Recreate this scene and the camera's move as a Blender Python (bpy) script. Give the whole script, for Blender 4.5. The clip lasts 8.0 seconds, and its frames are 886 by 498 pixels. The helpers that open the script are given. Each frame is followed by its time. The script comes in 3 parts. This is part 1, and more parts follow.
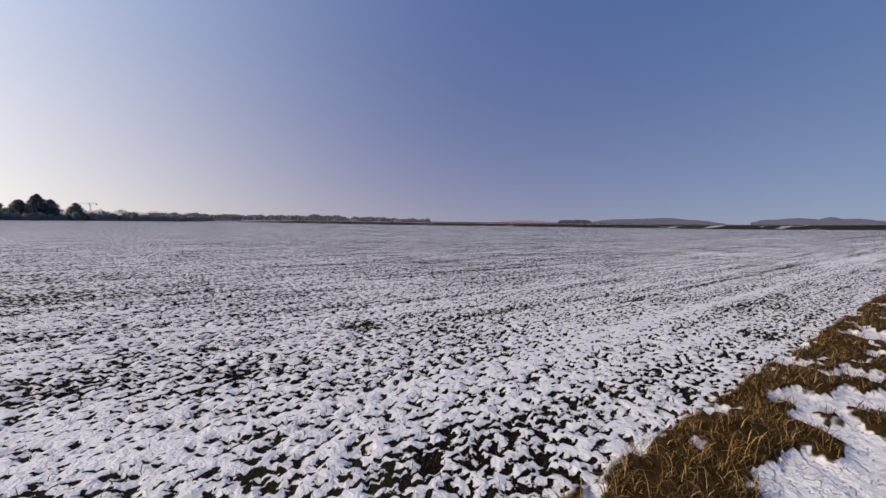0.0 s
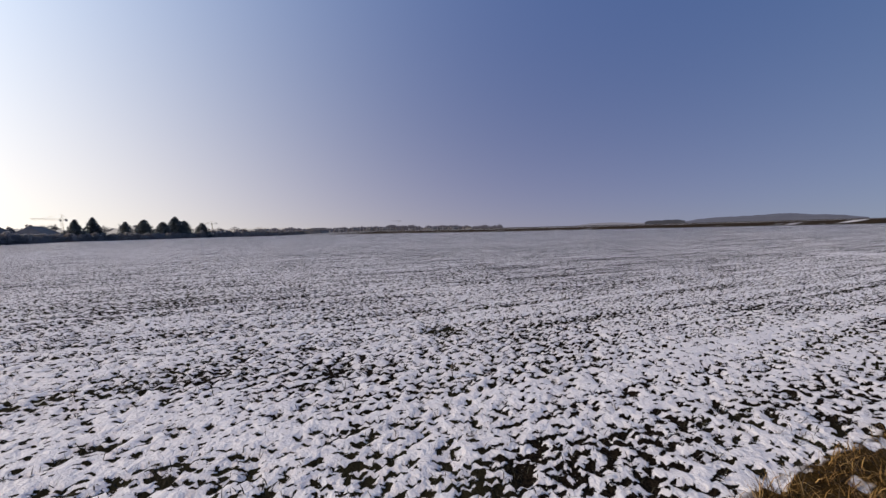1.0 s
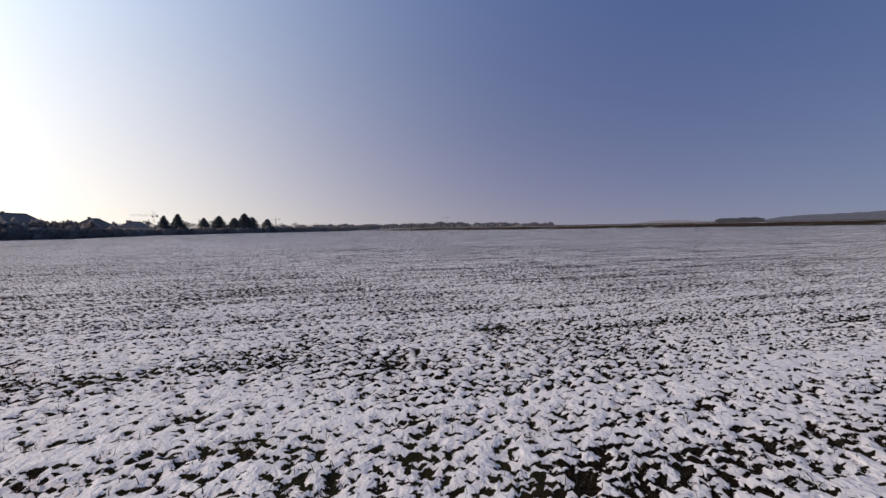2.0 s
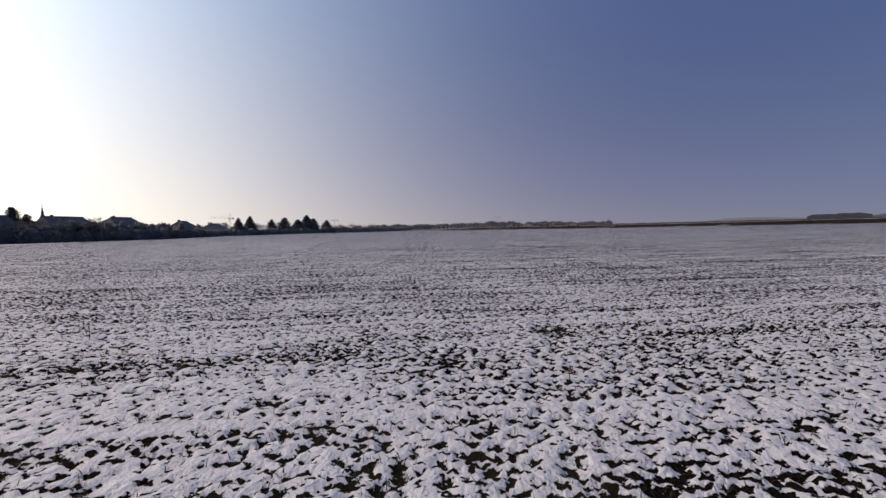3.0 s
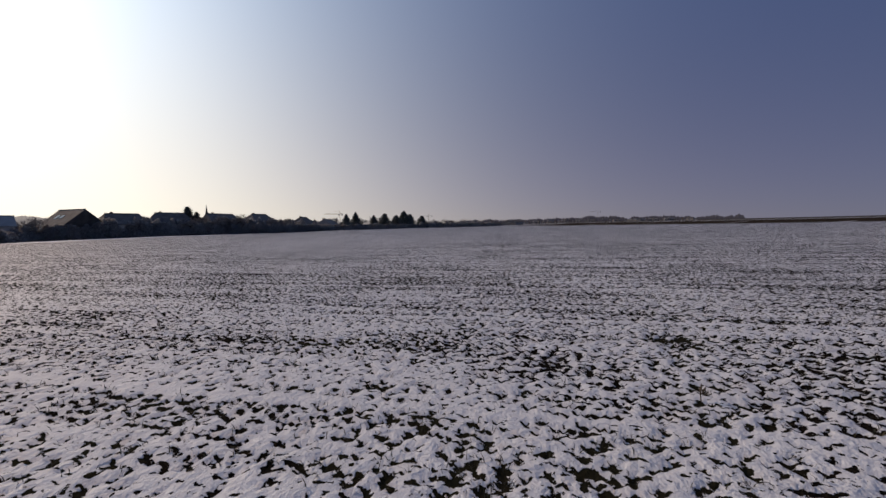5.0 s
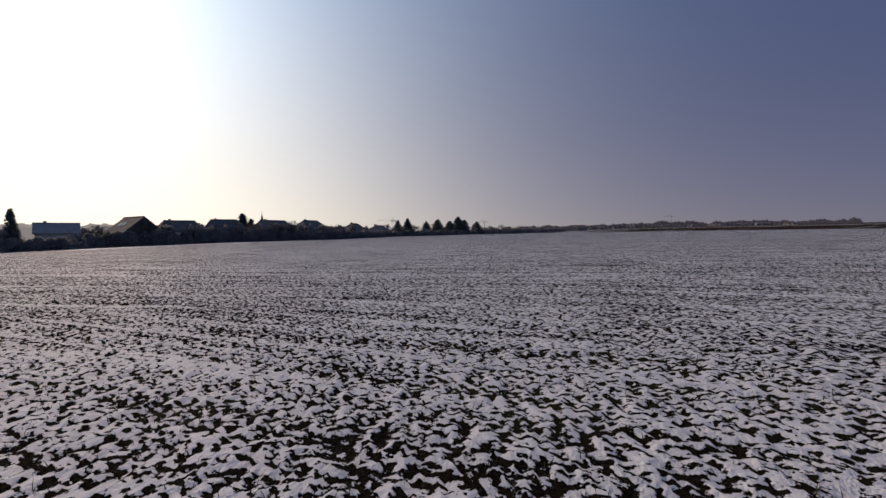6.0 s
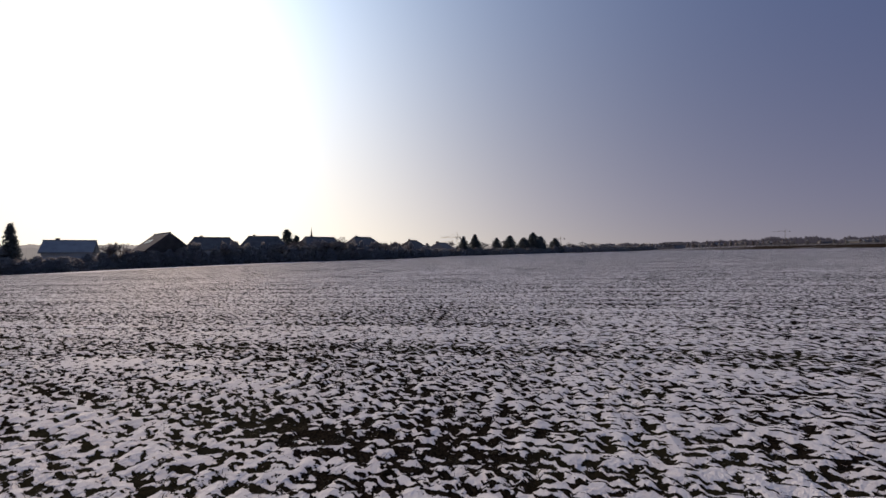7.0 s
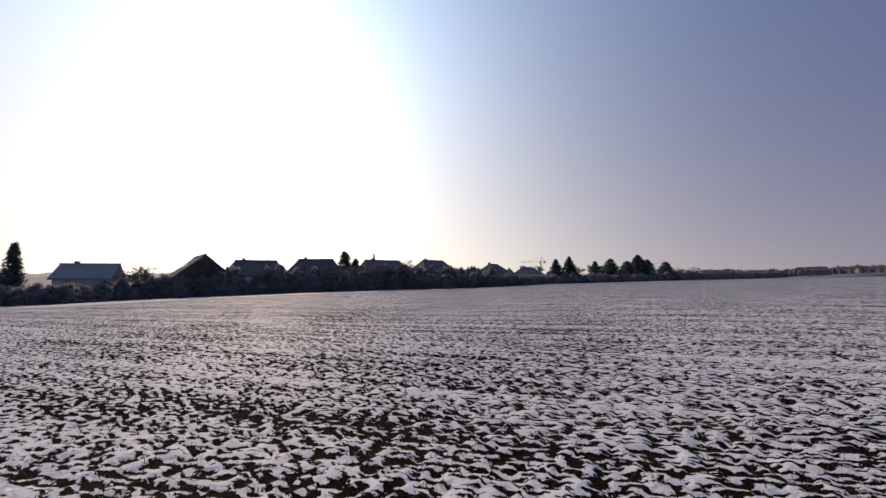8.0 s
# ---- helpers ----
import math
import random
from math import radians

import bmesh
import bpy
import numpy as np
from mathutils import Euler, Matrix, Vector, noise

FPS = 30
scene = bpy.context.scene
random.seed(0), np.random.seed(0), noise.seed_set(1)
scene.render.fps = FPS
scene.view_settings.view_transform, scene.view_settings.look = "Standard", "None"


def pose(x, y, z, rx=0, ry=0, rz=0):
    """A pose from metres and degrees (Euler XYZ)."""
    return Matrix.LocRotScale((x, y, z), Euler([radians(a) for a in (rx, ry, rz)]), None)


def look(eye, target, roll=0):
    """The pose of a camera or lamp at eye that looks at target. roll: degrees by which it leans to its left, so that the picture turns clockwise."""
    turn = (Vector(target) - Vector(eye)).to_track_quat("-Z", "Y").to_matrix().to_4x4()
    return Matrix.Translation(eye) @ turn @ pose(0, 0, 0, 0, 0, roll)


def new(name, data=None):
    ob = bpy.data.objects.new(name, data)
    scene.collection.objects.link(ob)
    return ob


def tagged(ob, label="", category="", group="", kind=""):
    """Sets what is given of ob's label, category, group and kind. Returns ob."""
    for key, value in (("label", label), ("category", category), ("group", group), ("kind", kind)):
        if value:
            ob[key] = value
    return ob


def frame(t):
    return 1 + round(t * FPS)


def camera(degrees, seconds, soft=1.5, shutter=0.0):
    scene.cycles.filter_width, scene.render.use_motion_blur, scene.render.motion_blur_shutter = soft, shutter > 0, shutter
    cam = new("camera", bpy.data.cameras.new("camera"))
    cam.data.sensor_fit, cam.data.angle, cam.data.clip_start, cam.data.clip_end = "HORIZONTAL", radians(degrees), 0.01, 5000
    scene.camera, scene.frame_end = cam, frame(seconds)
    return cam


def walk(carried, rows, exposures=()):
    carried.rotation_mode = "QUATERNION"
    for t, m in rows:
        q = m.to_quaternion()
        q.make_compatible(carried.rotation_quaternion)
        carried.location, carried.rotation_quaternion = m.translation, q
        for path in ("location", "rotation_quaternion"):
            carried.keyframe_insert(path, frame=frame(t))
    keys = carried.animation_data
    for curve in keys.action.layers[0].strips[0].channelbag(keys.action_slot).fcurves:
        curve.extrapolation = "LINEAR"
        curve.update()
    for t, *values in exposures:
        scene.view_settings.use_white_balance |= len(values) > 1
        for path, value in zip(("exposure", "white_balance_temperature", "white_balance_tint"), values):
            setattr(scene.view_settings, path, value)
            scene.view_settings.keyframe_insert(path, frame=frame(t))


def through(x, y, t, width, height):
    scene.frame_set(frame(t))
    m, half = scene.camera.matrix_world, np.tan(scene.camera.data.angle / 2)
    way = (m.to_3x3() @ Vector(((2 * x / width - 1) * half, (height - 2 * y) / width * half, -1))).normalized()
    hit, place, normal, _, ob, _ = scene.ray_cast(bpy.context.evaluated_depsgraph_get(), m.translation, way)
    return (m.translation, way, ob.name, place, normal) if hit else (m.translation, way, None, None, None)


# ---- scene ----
cam = camera(103.3, 8.0)


def heading(x, y, z, yaw, pitch, roll):
    """A camera pose from its place, its heading (to the left of +y), its tilt upwards and its lean."""
    return Matrix.Translation((x, y, z)) @ pose(0, 0, 0, 0, 0, yaw) @ pose(0, 0, 0, 90 + pitch) @ pose(0, 0, 0, 0, 0, roll)


# seconds, x, y, z, yaw, pitch, roll
PATH = (
    (0.0, 0.000, 0.000, 1.600, -4.287, -4.093, 0.790),
    (0.5, -0.051, 0.010, 1.592, 2.639, -3.407, -0.973),
    (1.0, -0.085, 0.020, 1.576, 7.549, -2.909, -1.231),
    (1.2, -0.100, 0.017, 1.576, 8.753, -3.289, -0.900),
    (2.3, -0.200, 0.000, 1.578, 18.250, -2.980, -1.350),
    (2.5, -0.217, -0.007, 1.578, 20.062, -2.839, -1.767),
    (3.0, -0.259, -0.024, 1.574, 23.654, -3.183, -1.141),
    (3.5, -0.294, -0.018, 1.568, 26.205, -3.382, 0.023),
    (4.0, -0.324, -0.027, 1.573, 30.769, -3.261, -0.533),
    (4.5, -0.356, -0.026, 1.565, 34.672, -2.891, -1.035),
    (4.7, -0.365, -0.026, 1.568, 36.224, -3.450, -0.960),
    (5.2, -0.420, 0.020, 1.570, 40.000, -3.600, -1.050),
    (5.5, -0.900, 0.600, 1.570, 42.500, -3.560, -1.100),
    (5.8, -4.150, 4.800, 1.570, 45.400, -3.020, -1.080),
    (6.0, -7.421, 8.537, 1.570, 47.543, -2.485, -1.066),
    (6.5, -16.979, 16.267, 1.570, 52.732, -0.998, -1.116),
    (7.0, -27.402, 22.240, 1.571, 58.026, 0.788, -1.129),
    (7.5, -38.298, 26.401, 1.572, 63.323, 2.970, -1.100),
    (8.0, -48.969, 28.525, 1.574, 68.494, 5.509, -1.035),
)
walk(cam, [(row[0], heading(*row[1:])) for row in PATH],
     exposures=((0.0, 0.08, 6650, 13), (1.0, -0.06, 6600, 13), (2.5, -0.28, 6650, 14), (3.5, -0.52, 6650, 15), (4.5, -0.76, 6650, 15), (6.0, -0.85, 6700, 16), (7.0, -0.7, 6750, 17), (8.0, -0.46, 6800, 17)))

# ---- light ----
SUN_AZ, SUN_EL = 95.5, 31.0  # degrees left of +y, degrees up
world = bpy.data.worlds.new("winter_sky")
scene.world = world
world.use_nodes = True
AIR_TINT, BLUE_TINT, HAZE_TINT = (0.02, 0.04, 0.12), (0.0, 0.30, 2.0), (1.5, 0.95, 0.3)
GLOW_TINT, LOW_GLOW_TINT, BACK_TINT = (11.5, 18.5, 25.5), (64.0, 53.0, 24.5), (3.0, 5.4, 4.2)
back = world.node_tree.nodes["Background"]
back.inputs["Strength"].default_value = 0.1


az, el = radians(SUN_AZ), radians(SUN_EL)
to_sun = Vector((-math.sin(az) * math.cos(el), math.cos(az) * math.cos(el), math.sin(el)))
join = world.node_tree.links.new


def sky_node(kind, values=(), **settings):
    n = world.node_tree.nodes.new("ShaderNode" + kind)
    for key, value in settings.items():
        setattr(n, key, value)
    for key, value in dict(values).items():
        if hasattr(value, "is_linked"):
            join(value, n.inputs[key])
        else:
            n.inputs[key].default_value = value
    return n


def sky_math(op, a, b=0.0):
    return sky_node("Math", {0: a, 1: b}, operation=op).outputs[0]


def fading(angle, degrees):
    """Falls to a third over so many degrees of an angle in radians."""
    return sky_math("EXPONENT", sky_math("MULTIPLY", angle, -1.0 / radians(degrees)))


# clear air, the winter haze over the horizon, and the glow of the haze round the sun
air = sky_node("TexSky", sky_type="NISHITA", sun_disc=False, sun_elevation=el, sun_rotation=-az, altitude=200, air_density=1.0, dust_density=0.0, ozone_density=2.0)
way = sky_node("TexCoord").outputs["Generated"]
up = sky_math("ARCSINE", sky_math("MAXIMUM", sky_node("SeparateXYZ", {0: way}).outputs[2], 0.0))
off_sun = sky_math("ARCCOSINE", sky_node("VectorMath", {0: way, 1: tuple(to_sun)}, operation="DOT_PRODUCT").outputs["Value"])
glow = fading(off_sun, 23.4)
behind = fading(sky_math("SUBTRACT", math.pi, off_sun), 35.0)
sky = sky_node("VectorMath", {0: air.outputs[0], 1: AIR_TINT}, operation="MULTIPLY").outputs[0]
for strength, tint in ((1.0, BLUE_TINT), (fading(up, 12.0), HAZE_TINT), (glow, GLOW_TINT), (sky_math("MULTIPLY", glow, fading(up, 19.0)), LOW_GLOW_TINT), (behind, BACK_TINT)):
    layer = sky_node("VectorMath", {0: tint, "Scale": strength}, operation="SCALE").outputs[0]
    sky = sky_node("VectorMath", {0: sky, 1: layer}, operation="ADD").outputs[0]
join(sky, back.inputs[0])

sun = new("sun", bpy.data.lights.new("sun", "SUN"))
sun.data.energy, sun.data.angle, sun.data.color = 2.85, radians(0.6), (1.0, 0.74, 0.48)
sun.matrix_basis = look(to_sun * 100, (0, 0, 0))


# ---- materials ----
class Nodes:
    """A short hand for a material's nodes."""

    def __init__(self, name, rough=0.8, metal=0.0):
        self.mat = bpy.data.materials.new(name)
        self.mat.use_nodes = True
        self.tree = self.mat.node_tree
        self.bsdf = self.tree.nodes["Principled BSDF"]
        self.bsdf.inputs["Roughness"].default_value = rough
        self.bsdf.inputs["Metallic"].default_value = metal
        self.bsdf.inputs["Specular IOR Level"].default_value = 0.3

    def put(self, socket, value):
        if hasattr(value, "is_linked"):
            self.tree.links.new(value, socket)
        elif value is not None:
            socket.default_value = value

    def node(self, kind, values=(), **settings):
        n = self.tree.nodes.new("ShaderNode" + kind)
        for key, value in settings.items():
            setattr(n, key, value)
        for key, value in dict(values).items():
            self.put(n.inputs[key], value)
        return n

    def place(self):
        return self.node("NewGeometry").outputs["Position"]

    def math(self, op, a, b=None, c=None, clamp=False):
        n = self.node("Math", operation=op, use_clamp=clamp)
        for socket, value in zip(n.inputs, (a, b, c)):
            self.put(socket, value)
        return n.outputs[0]

    def dot(self, v, w):
        n = self.node("VectorMath", {0: v, 1: w}, operation="DOT_PRODUCT")
        return n.outputs["Value"]

    def flat(self, x, y):
        return self.node("CombineXYZ", {0: x, 1: y}).outputs[0]

    def noise(self, v, scale, detail=2.0, rough=0.5, dims="3D"):
        return self.node("TexNoise", {"Vector": v, "Scale": scale, "Detail": detail, "Roughness": rough}, noise_dimensions=dims).outputs[0]

    def ramp(self, v, lo, hi, a=0.0, b=1.0):
        n = self.node("MapRange", {0: v, 1: lo, 2: hi, 3: a, 4: b}, interpolation_type="SMOOTHSTEP")
        return n.outputs[0]

    def mix(self, f, a, b):
        n = self.node("Mix", data_type="RGBA")
        for k, value in ((0, f), (6, a), (7, b)):
            self.put(n.inputs[k], (*value, 1.0) if isinstance(value, tuple) else value)
        return n.outputs[2]

    def mix_value(self, f, a, b):
        n = self.node("Mix", data_type="FLOAT")
        for k, value in ((0, f), (2, a), (3, b)):
            self.put(n.inputs[k], value)
        return n.outputs[0]

    def bump(self, height, strength, distance):
        n = self.node("Bump", {"Height": height, "Strength": strength, "Distance": distance})
        self.put(self.bsdf.inputs["Normal"], n.outputs[0])

    def colour(self, c):
        self.put(self.bsdf.inputs["Base Color"], (*c, 1.0) if isinstance(c, tuple) else c)
        return self


def mottled(name, a, b, scale=1.5, fine=20.0, rough=0.85, relief=0.02, through=0.0):
    """A surface between two colours, in blotches and in grain, with fine relief; each object a little different."""
    m = Nodes(name, rough)
    p = m.place()
    big, small = m.noise(p, scale, 3.0), m.noise(p, fine, 3.0, 0.6)
    rnd = m.node("ObjectInfo").outputs["Random"]
    f = m.math("ADD", m.math("MULTIPLY", big, 0.8), m.math("MULTIPLY", small, 0.5))
    f = m.math("ADD", f, m.math("MULTIPLY", rnd, 0.3))
    m.colour(m.mix(m.ramp(f, 0.45, 1.15), a, b))
    if relief:
        m.bump(small, 0.6, relief)
    if through:
        # thin leaves and twigs let some sun through
        glow = m.node("BsdfTranslucent").outputs[0]
        m.mat.node_tree.links.new(m.bsdf.inputs["Base Color"].links[0].from_socket, m.mat.node_tree.nodes["Translucent BSDF"].inputs[0])
        out = m.mat.node_tree.nodes["Material Output"]
        both = m.node("MixShader", {0: through})
        m.mat.node_tree.links.new(m.bsdf.outputs[0], both.inputs[1])
        m.mat.node_tree.links.new(glow, both.inputs[2])
        m.mat.node_tree.links.new(both.outputs[0], out.inputs[0])
    return m.mat


# rows of the field run this way; further out they turn in two steps and the clods are drawn out more
ROWS = [(Vector((math.cos(radians(a)), math.sin(radians(a)), 0.0)) * drawn, Vector((-math.sin(radians(a)), math.cos(radians(a)), 0.0))) for a, drawn in ((29.0, 1.0), (39.0, 0.8), (50.0, 0.7))]
TURNS = (20.0, 40.0)
AHEAD, ASIDE = Vector((-0.863, 0.505, 0)), Vector((0.505, 0.863, 0))
# the edge of the grass verge, and the way into the verge
EDGE_AT, EDGE_IN = Vector((0.92, 1.89, 0.0)), Vector((math.sin(radians(28.8)), -math.cos(radians(28.8)), 0.0))
# how deep the field must lie for its soil to be snowed over
COVER = 0.477


def ground_material():
    m = Nodes("snowy_field", 0.75)
    p = m.place()
    dip = m.node("Attribute", attribute_name="dip").outputs["Fac"]
    patch = m.noise(p, 0.35, 2.0, 0.5, "2D")

    def centred(value, weight):
        return m.math("MULTIPLY", m.math("SUBTRACT", value, 0.5), weight)

    ahead = m.dot(p, AHEAD)
    along, over = m.dot(p, ROWS[0][0]), m.dot(p, ROWS[0][1])
    for limit, (way, side) in zip(TURNS, ROWS[1:]):
        turned = m.math("GREATER_THAN", ahead, limit)
        along, over = m.mix_value(turned, along, m.dot(p, way)), m.mix_value(turned, over, m.dot(p, side))

    def rows(lengthwise, crosswise, scale, detail, rough=0.5):
        return m.noise(m.flat(m.math("MULTIPLY", along, lengthwise), m.math("MULTIPLY", over, crosswise)), scale, detail, rough, "2D")

    clod = rows(0.7, 1.2, 6.0, 1.0)
    lump = rows(0.55, 0.88, 18.0, 1.0, 0.45)
    crumb = m.noise(p, 42.0, 2.0, 0.6, "2D")
    clump = rows(0.5, 1.3, 2.4, 3.0, 0.65)
    w = m.math("ADD", 0.5, centred(clod, 0.17))
    for value, weight in ((lump, 0.75), (crumb, 0.27), (patch, 0.06), (clump, 0.17), (rows(0.02, 1.0, 0.8, 1.0), 0.11), (rows(0.07, 1.0, 2.6, 1.0), 0.21), (rows(0.03, 1.0, 5.5, 0.0), 0.10), (rows(0.4, 1.2, 1.2, 2.0), 0.08)):
        w = m.math("ADD", w, centred(value, weight))
    # narrow snow-filled seams between the rows
    seam = m.math("ABSOLUTE", m.math("SUBTRACT", rows(0.004, 1.0, 0.33, 0.0), 0.5))
    w = m.math("ADD", w, m.ramp(seam, 0.003, 0.009, 0.10, 0.0))
    depth = m.math("SUBTRACT", m.dot(p, EDGE_IN), EDGE_AT.dot(EDGE_IN))
    wander = m.math("MULTIPLY", m.math("SUBTRACT", m.noise(p, 1.4, 2.0, 0.6, "2D"), 0.5), 0.28)
    verge = m.ramp(m.math("ADD", depth, wander), -0.07, 0.0)
    # the snow lies more evenly along the verge
    w = m.math("ADD", w, m.ramp(depth, -9.0, -0.5, -0.008, 0.04))
    w = m.math("SUBTRACT", w, m.math("MULTIPLY", dip, 1.6))
    # a snow-filled wheel track, and a bare furrow beside the headland
    for at, angle, wide, start, amount in (((15.8, 13.0), 26.7, 0.30, 20.0, 0.08), ((3.46, 6.54), 29.7, 0.07, 5.0, -0.09)):
        way, off = Vector((math.cos(radians(angle)), math.sin(radians(angle)), 0)), Vector((-math.sin(radians(angle)), math.cos(radians(angle)), 0))
        d = m.math("ABSOLUTE", m.math("SUBTRACT", m.dot(p, off), off.x * at[0] + off.y * at[1]))
        band = m.math("MULTIPLY", m.ramp(d, wide, wide * 1.6, 1.0, 0.0), m.ramp(m.dot(p, way), start, start + 3.0))
        band = m.math("MULTIPLY", band, m.ramp(m.dot(p, way), start + 14.0, start + 22.0, 1.0, 0.0))
        w = m.math("ADD", w, m.math("MULTIPLY", band, amount))
    snow = m.ramp(w, COVER - 0.01, COVER + 0.01)
    tuft = m.noise(m.flat(m.math("MULTIPLY", along, 0.6), over), 1.9, 3.0, 0.6, "2D")
    tuft = m.math("ADD", tuft, m.ramp(depth, 0.0, 0.9, 0.10, -0.03))
    bare = m.ramp(m.math("ADD", tuft, m.math("MULTIPLY", depth, -0.02)), 0.485, 0.512)
    snow = m.mix(verge, snow, m.math("SUBTRACT", 1.0, bare))
    fallow = m.node("Attribute", attribute_name="fallow").outputs["Fac"]
    strip = m.ramp(m.noise(m.flat(m.math("MULTIPLY", along, 0.15), over), 0.12, 3.0, 0.6, "2D"), 0.62, 0.74)
    snow = m.mix(fallow, snow, strip)
    snow = m.math("MAXIMUM", snow, m.node("Attribute", attribute_name="lawn").outputs["Fac"])
    grain = m.noise(p, 60.0, 3.0, 0.6)
    soil = m.mix(m.ramp(crumb, 0.35, 0.65), (0.005, 0.004, 0.003), (0.020, 0.015, 0.010))
    green = m.mix(m.ramp(patch, 0.45, 0.6), soil, (0.020, 0.018, 0.010))
    # soil under the grass, its colour darkened further for shade between blades
    shaded_straw = m.mix(grain, (0.012, 0.008, 0.003), (0.07, 0.042, 0.013))
    dry = m.mix(verge, green, shaded_straw)
    dry = m.mix(fallow, dry, m.mix(patch, (0.016, 0.012, 0.008), (0.055, 0.040, 0.024)))
    white = m.mix(m.noise(p, 2.0, 3.0), (0.64, 0.63, 0.635), (0.80, 0.79, 0.785))
    m.colour(m.mix(snow, dry, white))
    m.put(m.bsdf.inputs["Roughness"], m.ramp(snow, 0.0, 1.0, 0.95, 0.65))
    m.put(m.bsdf.inputs["Specular IOR Level"], m.ramp(snow, 0.0, 1.0, 0.02, 0.22))
    # level snow with sharp-edged pits
    relief = m.math("ADD", m.math("MULTIPLY", m.ramp(w, COVER - 0.05, COVER + 0.015), 0.55), m.math("MULTIPLY", m.noise(p, 17.0, 3.0, 0.62), 0.6))
    relief = m.math("ADD", relief, m.math("MULTIPLY", grain, 0.08))
    m.bump(relief, 0.8, 0.06)
    return m.mat


M_GROUND = ground_material()


def blade_material(name, a, b, c):
    """Blades that differ one by one, in patches of lighter and darker growth."""
    m = Nodes(name, 0.7)
    one = m.node("NewGeometry").outputs["Random Per Island"]
    f = m.math("ADD", m.math("MULTIPLY", one, 0.6), m.math("MULTIPLY", m.noise(m.place(), 2.5, 3.0), 0.55))
    m.colour(m.mix(m.ramp(one, 0.75, 1.0), m.mix(m.ramp(f, 0.35, 0.85), a, b), c))
    return m.mat


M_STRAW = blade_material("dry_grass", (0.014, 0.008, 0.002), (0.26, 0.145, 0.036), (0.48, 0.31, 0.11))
M_GREEN = blade_material("winter_crop", (0.008, 0.008, 0.005), (0.035, 0.034, 0.016), (0.08, 0.065, 0.03))
# needle, twig and hedge colours are raised to stand in for haze
M_FIR = mottled("frosted_fir_needles", (0.10, 0.12, 0.12), (0.20, 0.22, 0.215), 1.0, 6.0, 0.9, 0, 0.45)
M_TWIG = mottled("frosted_bare_twigs", (0.24, 0.22, 0.22), (0.44, 0.42, 0.41), 1.0, 8.0, 0.9, 0, 0.55)
M_BARK = mottled("bark", (0.03, 0.024, 0.018), (0.09, 0.07, 0.05), 2.0, 12.0, 0.95, 0.02)
M_HEDGE = mottled("frosted_hedge_leaves", (0.31, 0.305, 0.315), (0.44, 0.43, 0.44), 0.7, 5.0, 0.9, 0, 0.65)
M_TILE = mottled("dark_roof_tiles", (0.075, 0.07, 0.07), (0.17, 0.16, 0.155), 0.8, 9.0, 0.8, 0.03)
M_TILE_GREY = mottled("grey_roof_slates", (0.09, 0.09, 0.095), (0.20, 0.20, 0.205), 0.8, 9.0, 0.7, 0.03)
M_TILE_SNOWY = mottled("snow_dusted_slates", (0.18, 0.18, 0.18), (0.34, 0.34, 0.345), 0.6, 9.0, 0.8, 0.03)
M_RENDER = mottled("pale_plaster", (0.58, 0.58, 0.58), (0.74, 0.73, 0.72), 0.5, 12.0, 0.9, 0.01)
M_RENDER_DARK = mottled("ochre_plaster", (0.34, 0.31, 0.27), (0.50, 0.46, 0.41), 0.5, 12.0, 0.9, 0.01)
# far walls cooled and greyed in the colour to imitate haze
M_RENDER_FAR = mottled("grey_plaster", (0.17, 0.17, 0.18), (0.27, 0.27, 0.28), 0.5, 12.0, 0.9, 0)
M_FRAME = mottled("white_frame", (0.55, 0.55, 0.55), (0.75, 0.75, 0.75), 2.0, 15.0, 0.5, 0)
M_BRICK = mottled("chimney_brick", (0.10, 0.05, 0.035), (0.20, 0.11, 0.08), 2.0, 15.0, 0.9, 0.01)
M_STEEL = mottled("painted_steel", (0.30, 0.22, 0.05), (0.45, 0.33, 0.09), 1.0, 8.0, 0.5, 0)
M_WOOD = mottled("weathered_wood", (0.06, 0.045, 0.03), (0.14, 0.11, 0.08), 1.0, 12.0, 0.85, 0.01)


def haze_glowing_wood(name, air, amount):
    """Far woods behind much air; their surface glows to stand in for the haze."""
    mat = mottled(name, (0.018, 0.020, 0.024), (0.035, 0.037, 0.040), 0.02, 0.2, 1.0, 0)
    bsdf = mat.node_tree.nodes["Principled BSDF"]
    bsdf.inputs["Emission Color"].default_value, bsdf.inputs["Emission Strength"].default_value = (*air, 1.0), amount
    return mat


# haze painted as emission, stronger on further ridges and towards the sun
M_FOREST = haze_glowing_wood("far_forest", (0.40, 0.42, 0.60), 0.17)
M_FOREST_PALE = haze_glowing_wood("hazy_far_forest", (0.50, 0.49, 0.58), 0.34)
M_FOREST_DARK = haze_glowing_wood("dark_far_wood", (0.40, 0.42, 0.58), 0.05)
M_FOREST_NEAR = haze_glowing_wood("village_woods", (0.45, 0.40, 0.50), 0.11)
M_FOREST_SUNNY = haze_glowing_wood("sunlit_haze_forest", (0.75, 0.70, 0.66), 0.55)


def glass_material():
    m = Nodes("window_glass", 0.08)
    m.bsdf.inputs["Specular IOR Level"].default_value = 0.6
    return m.colour((0.02, 0.024, 0.028)).mat


M_GLASS = glass_material()


# ---- mesh helpers ----
def mesh(name, verts, faces, material, smooth=False):
    me = bpy.data.meshes.new(name)
    me.from_pydata(verts, [], faces)
    me.materials.append(material)
    if smooth:
        me.polygons.foreach_set("use_smooth", np.ones(len(me.polygons), bool))
    me.update()
    return me


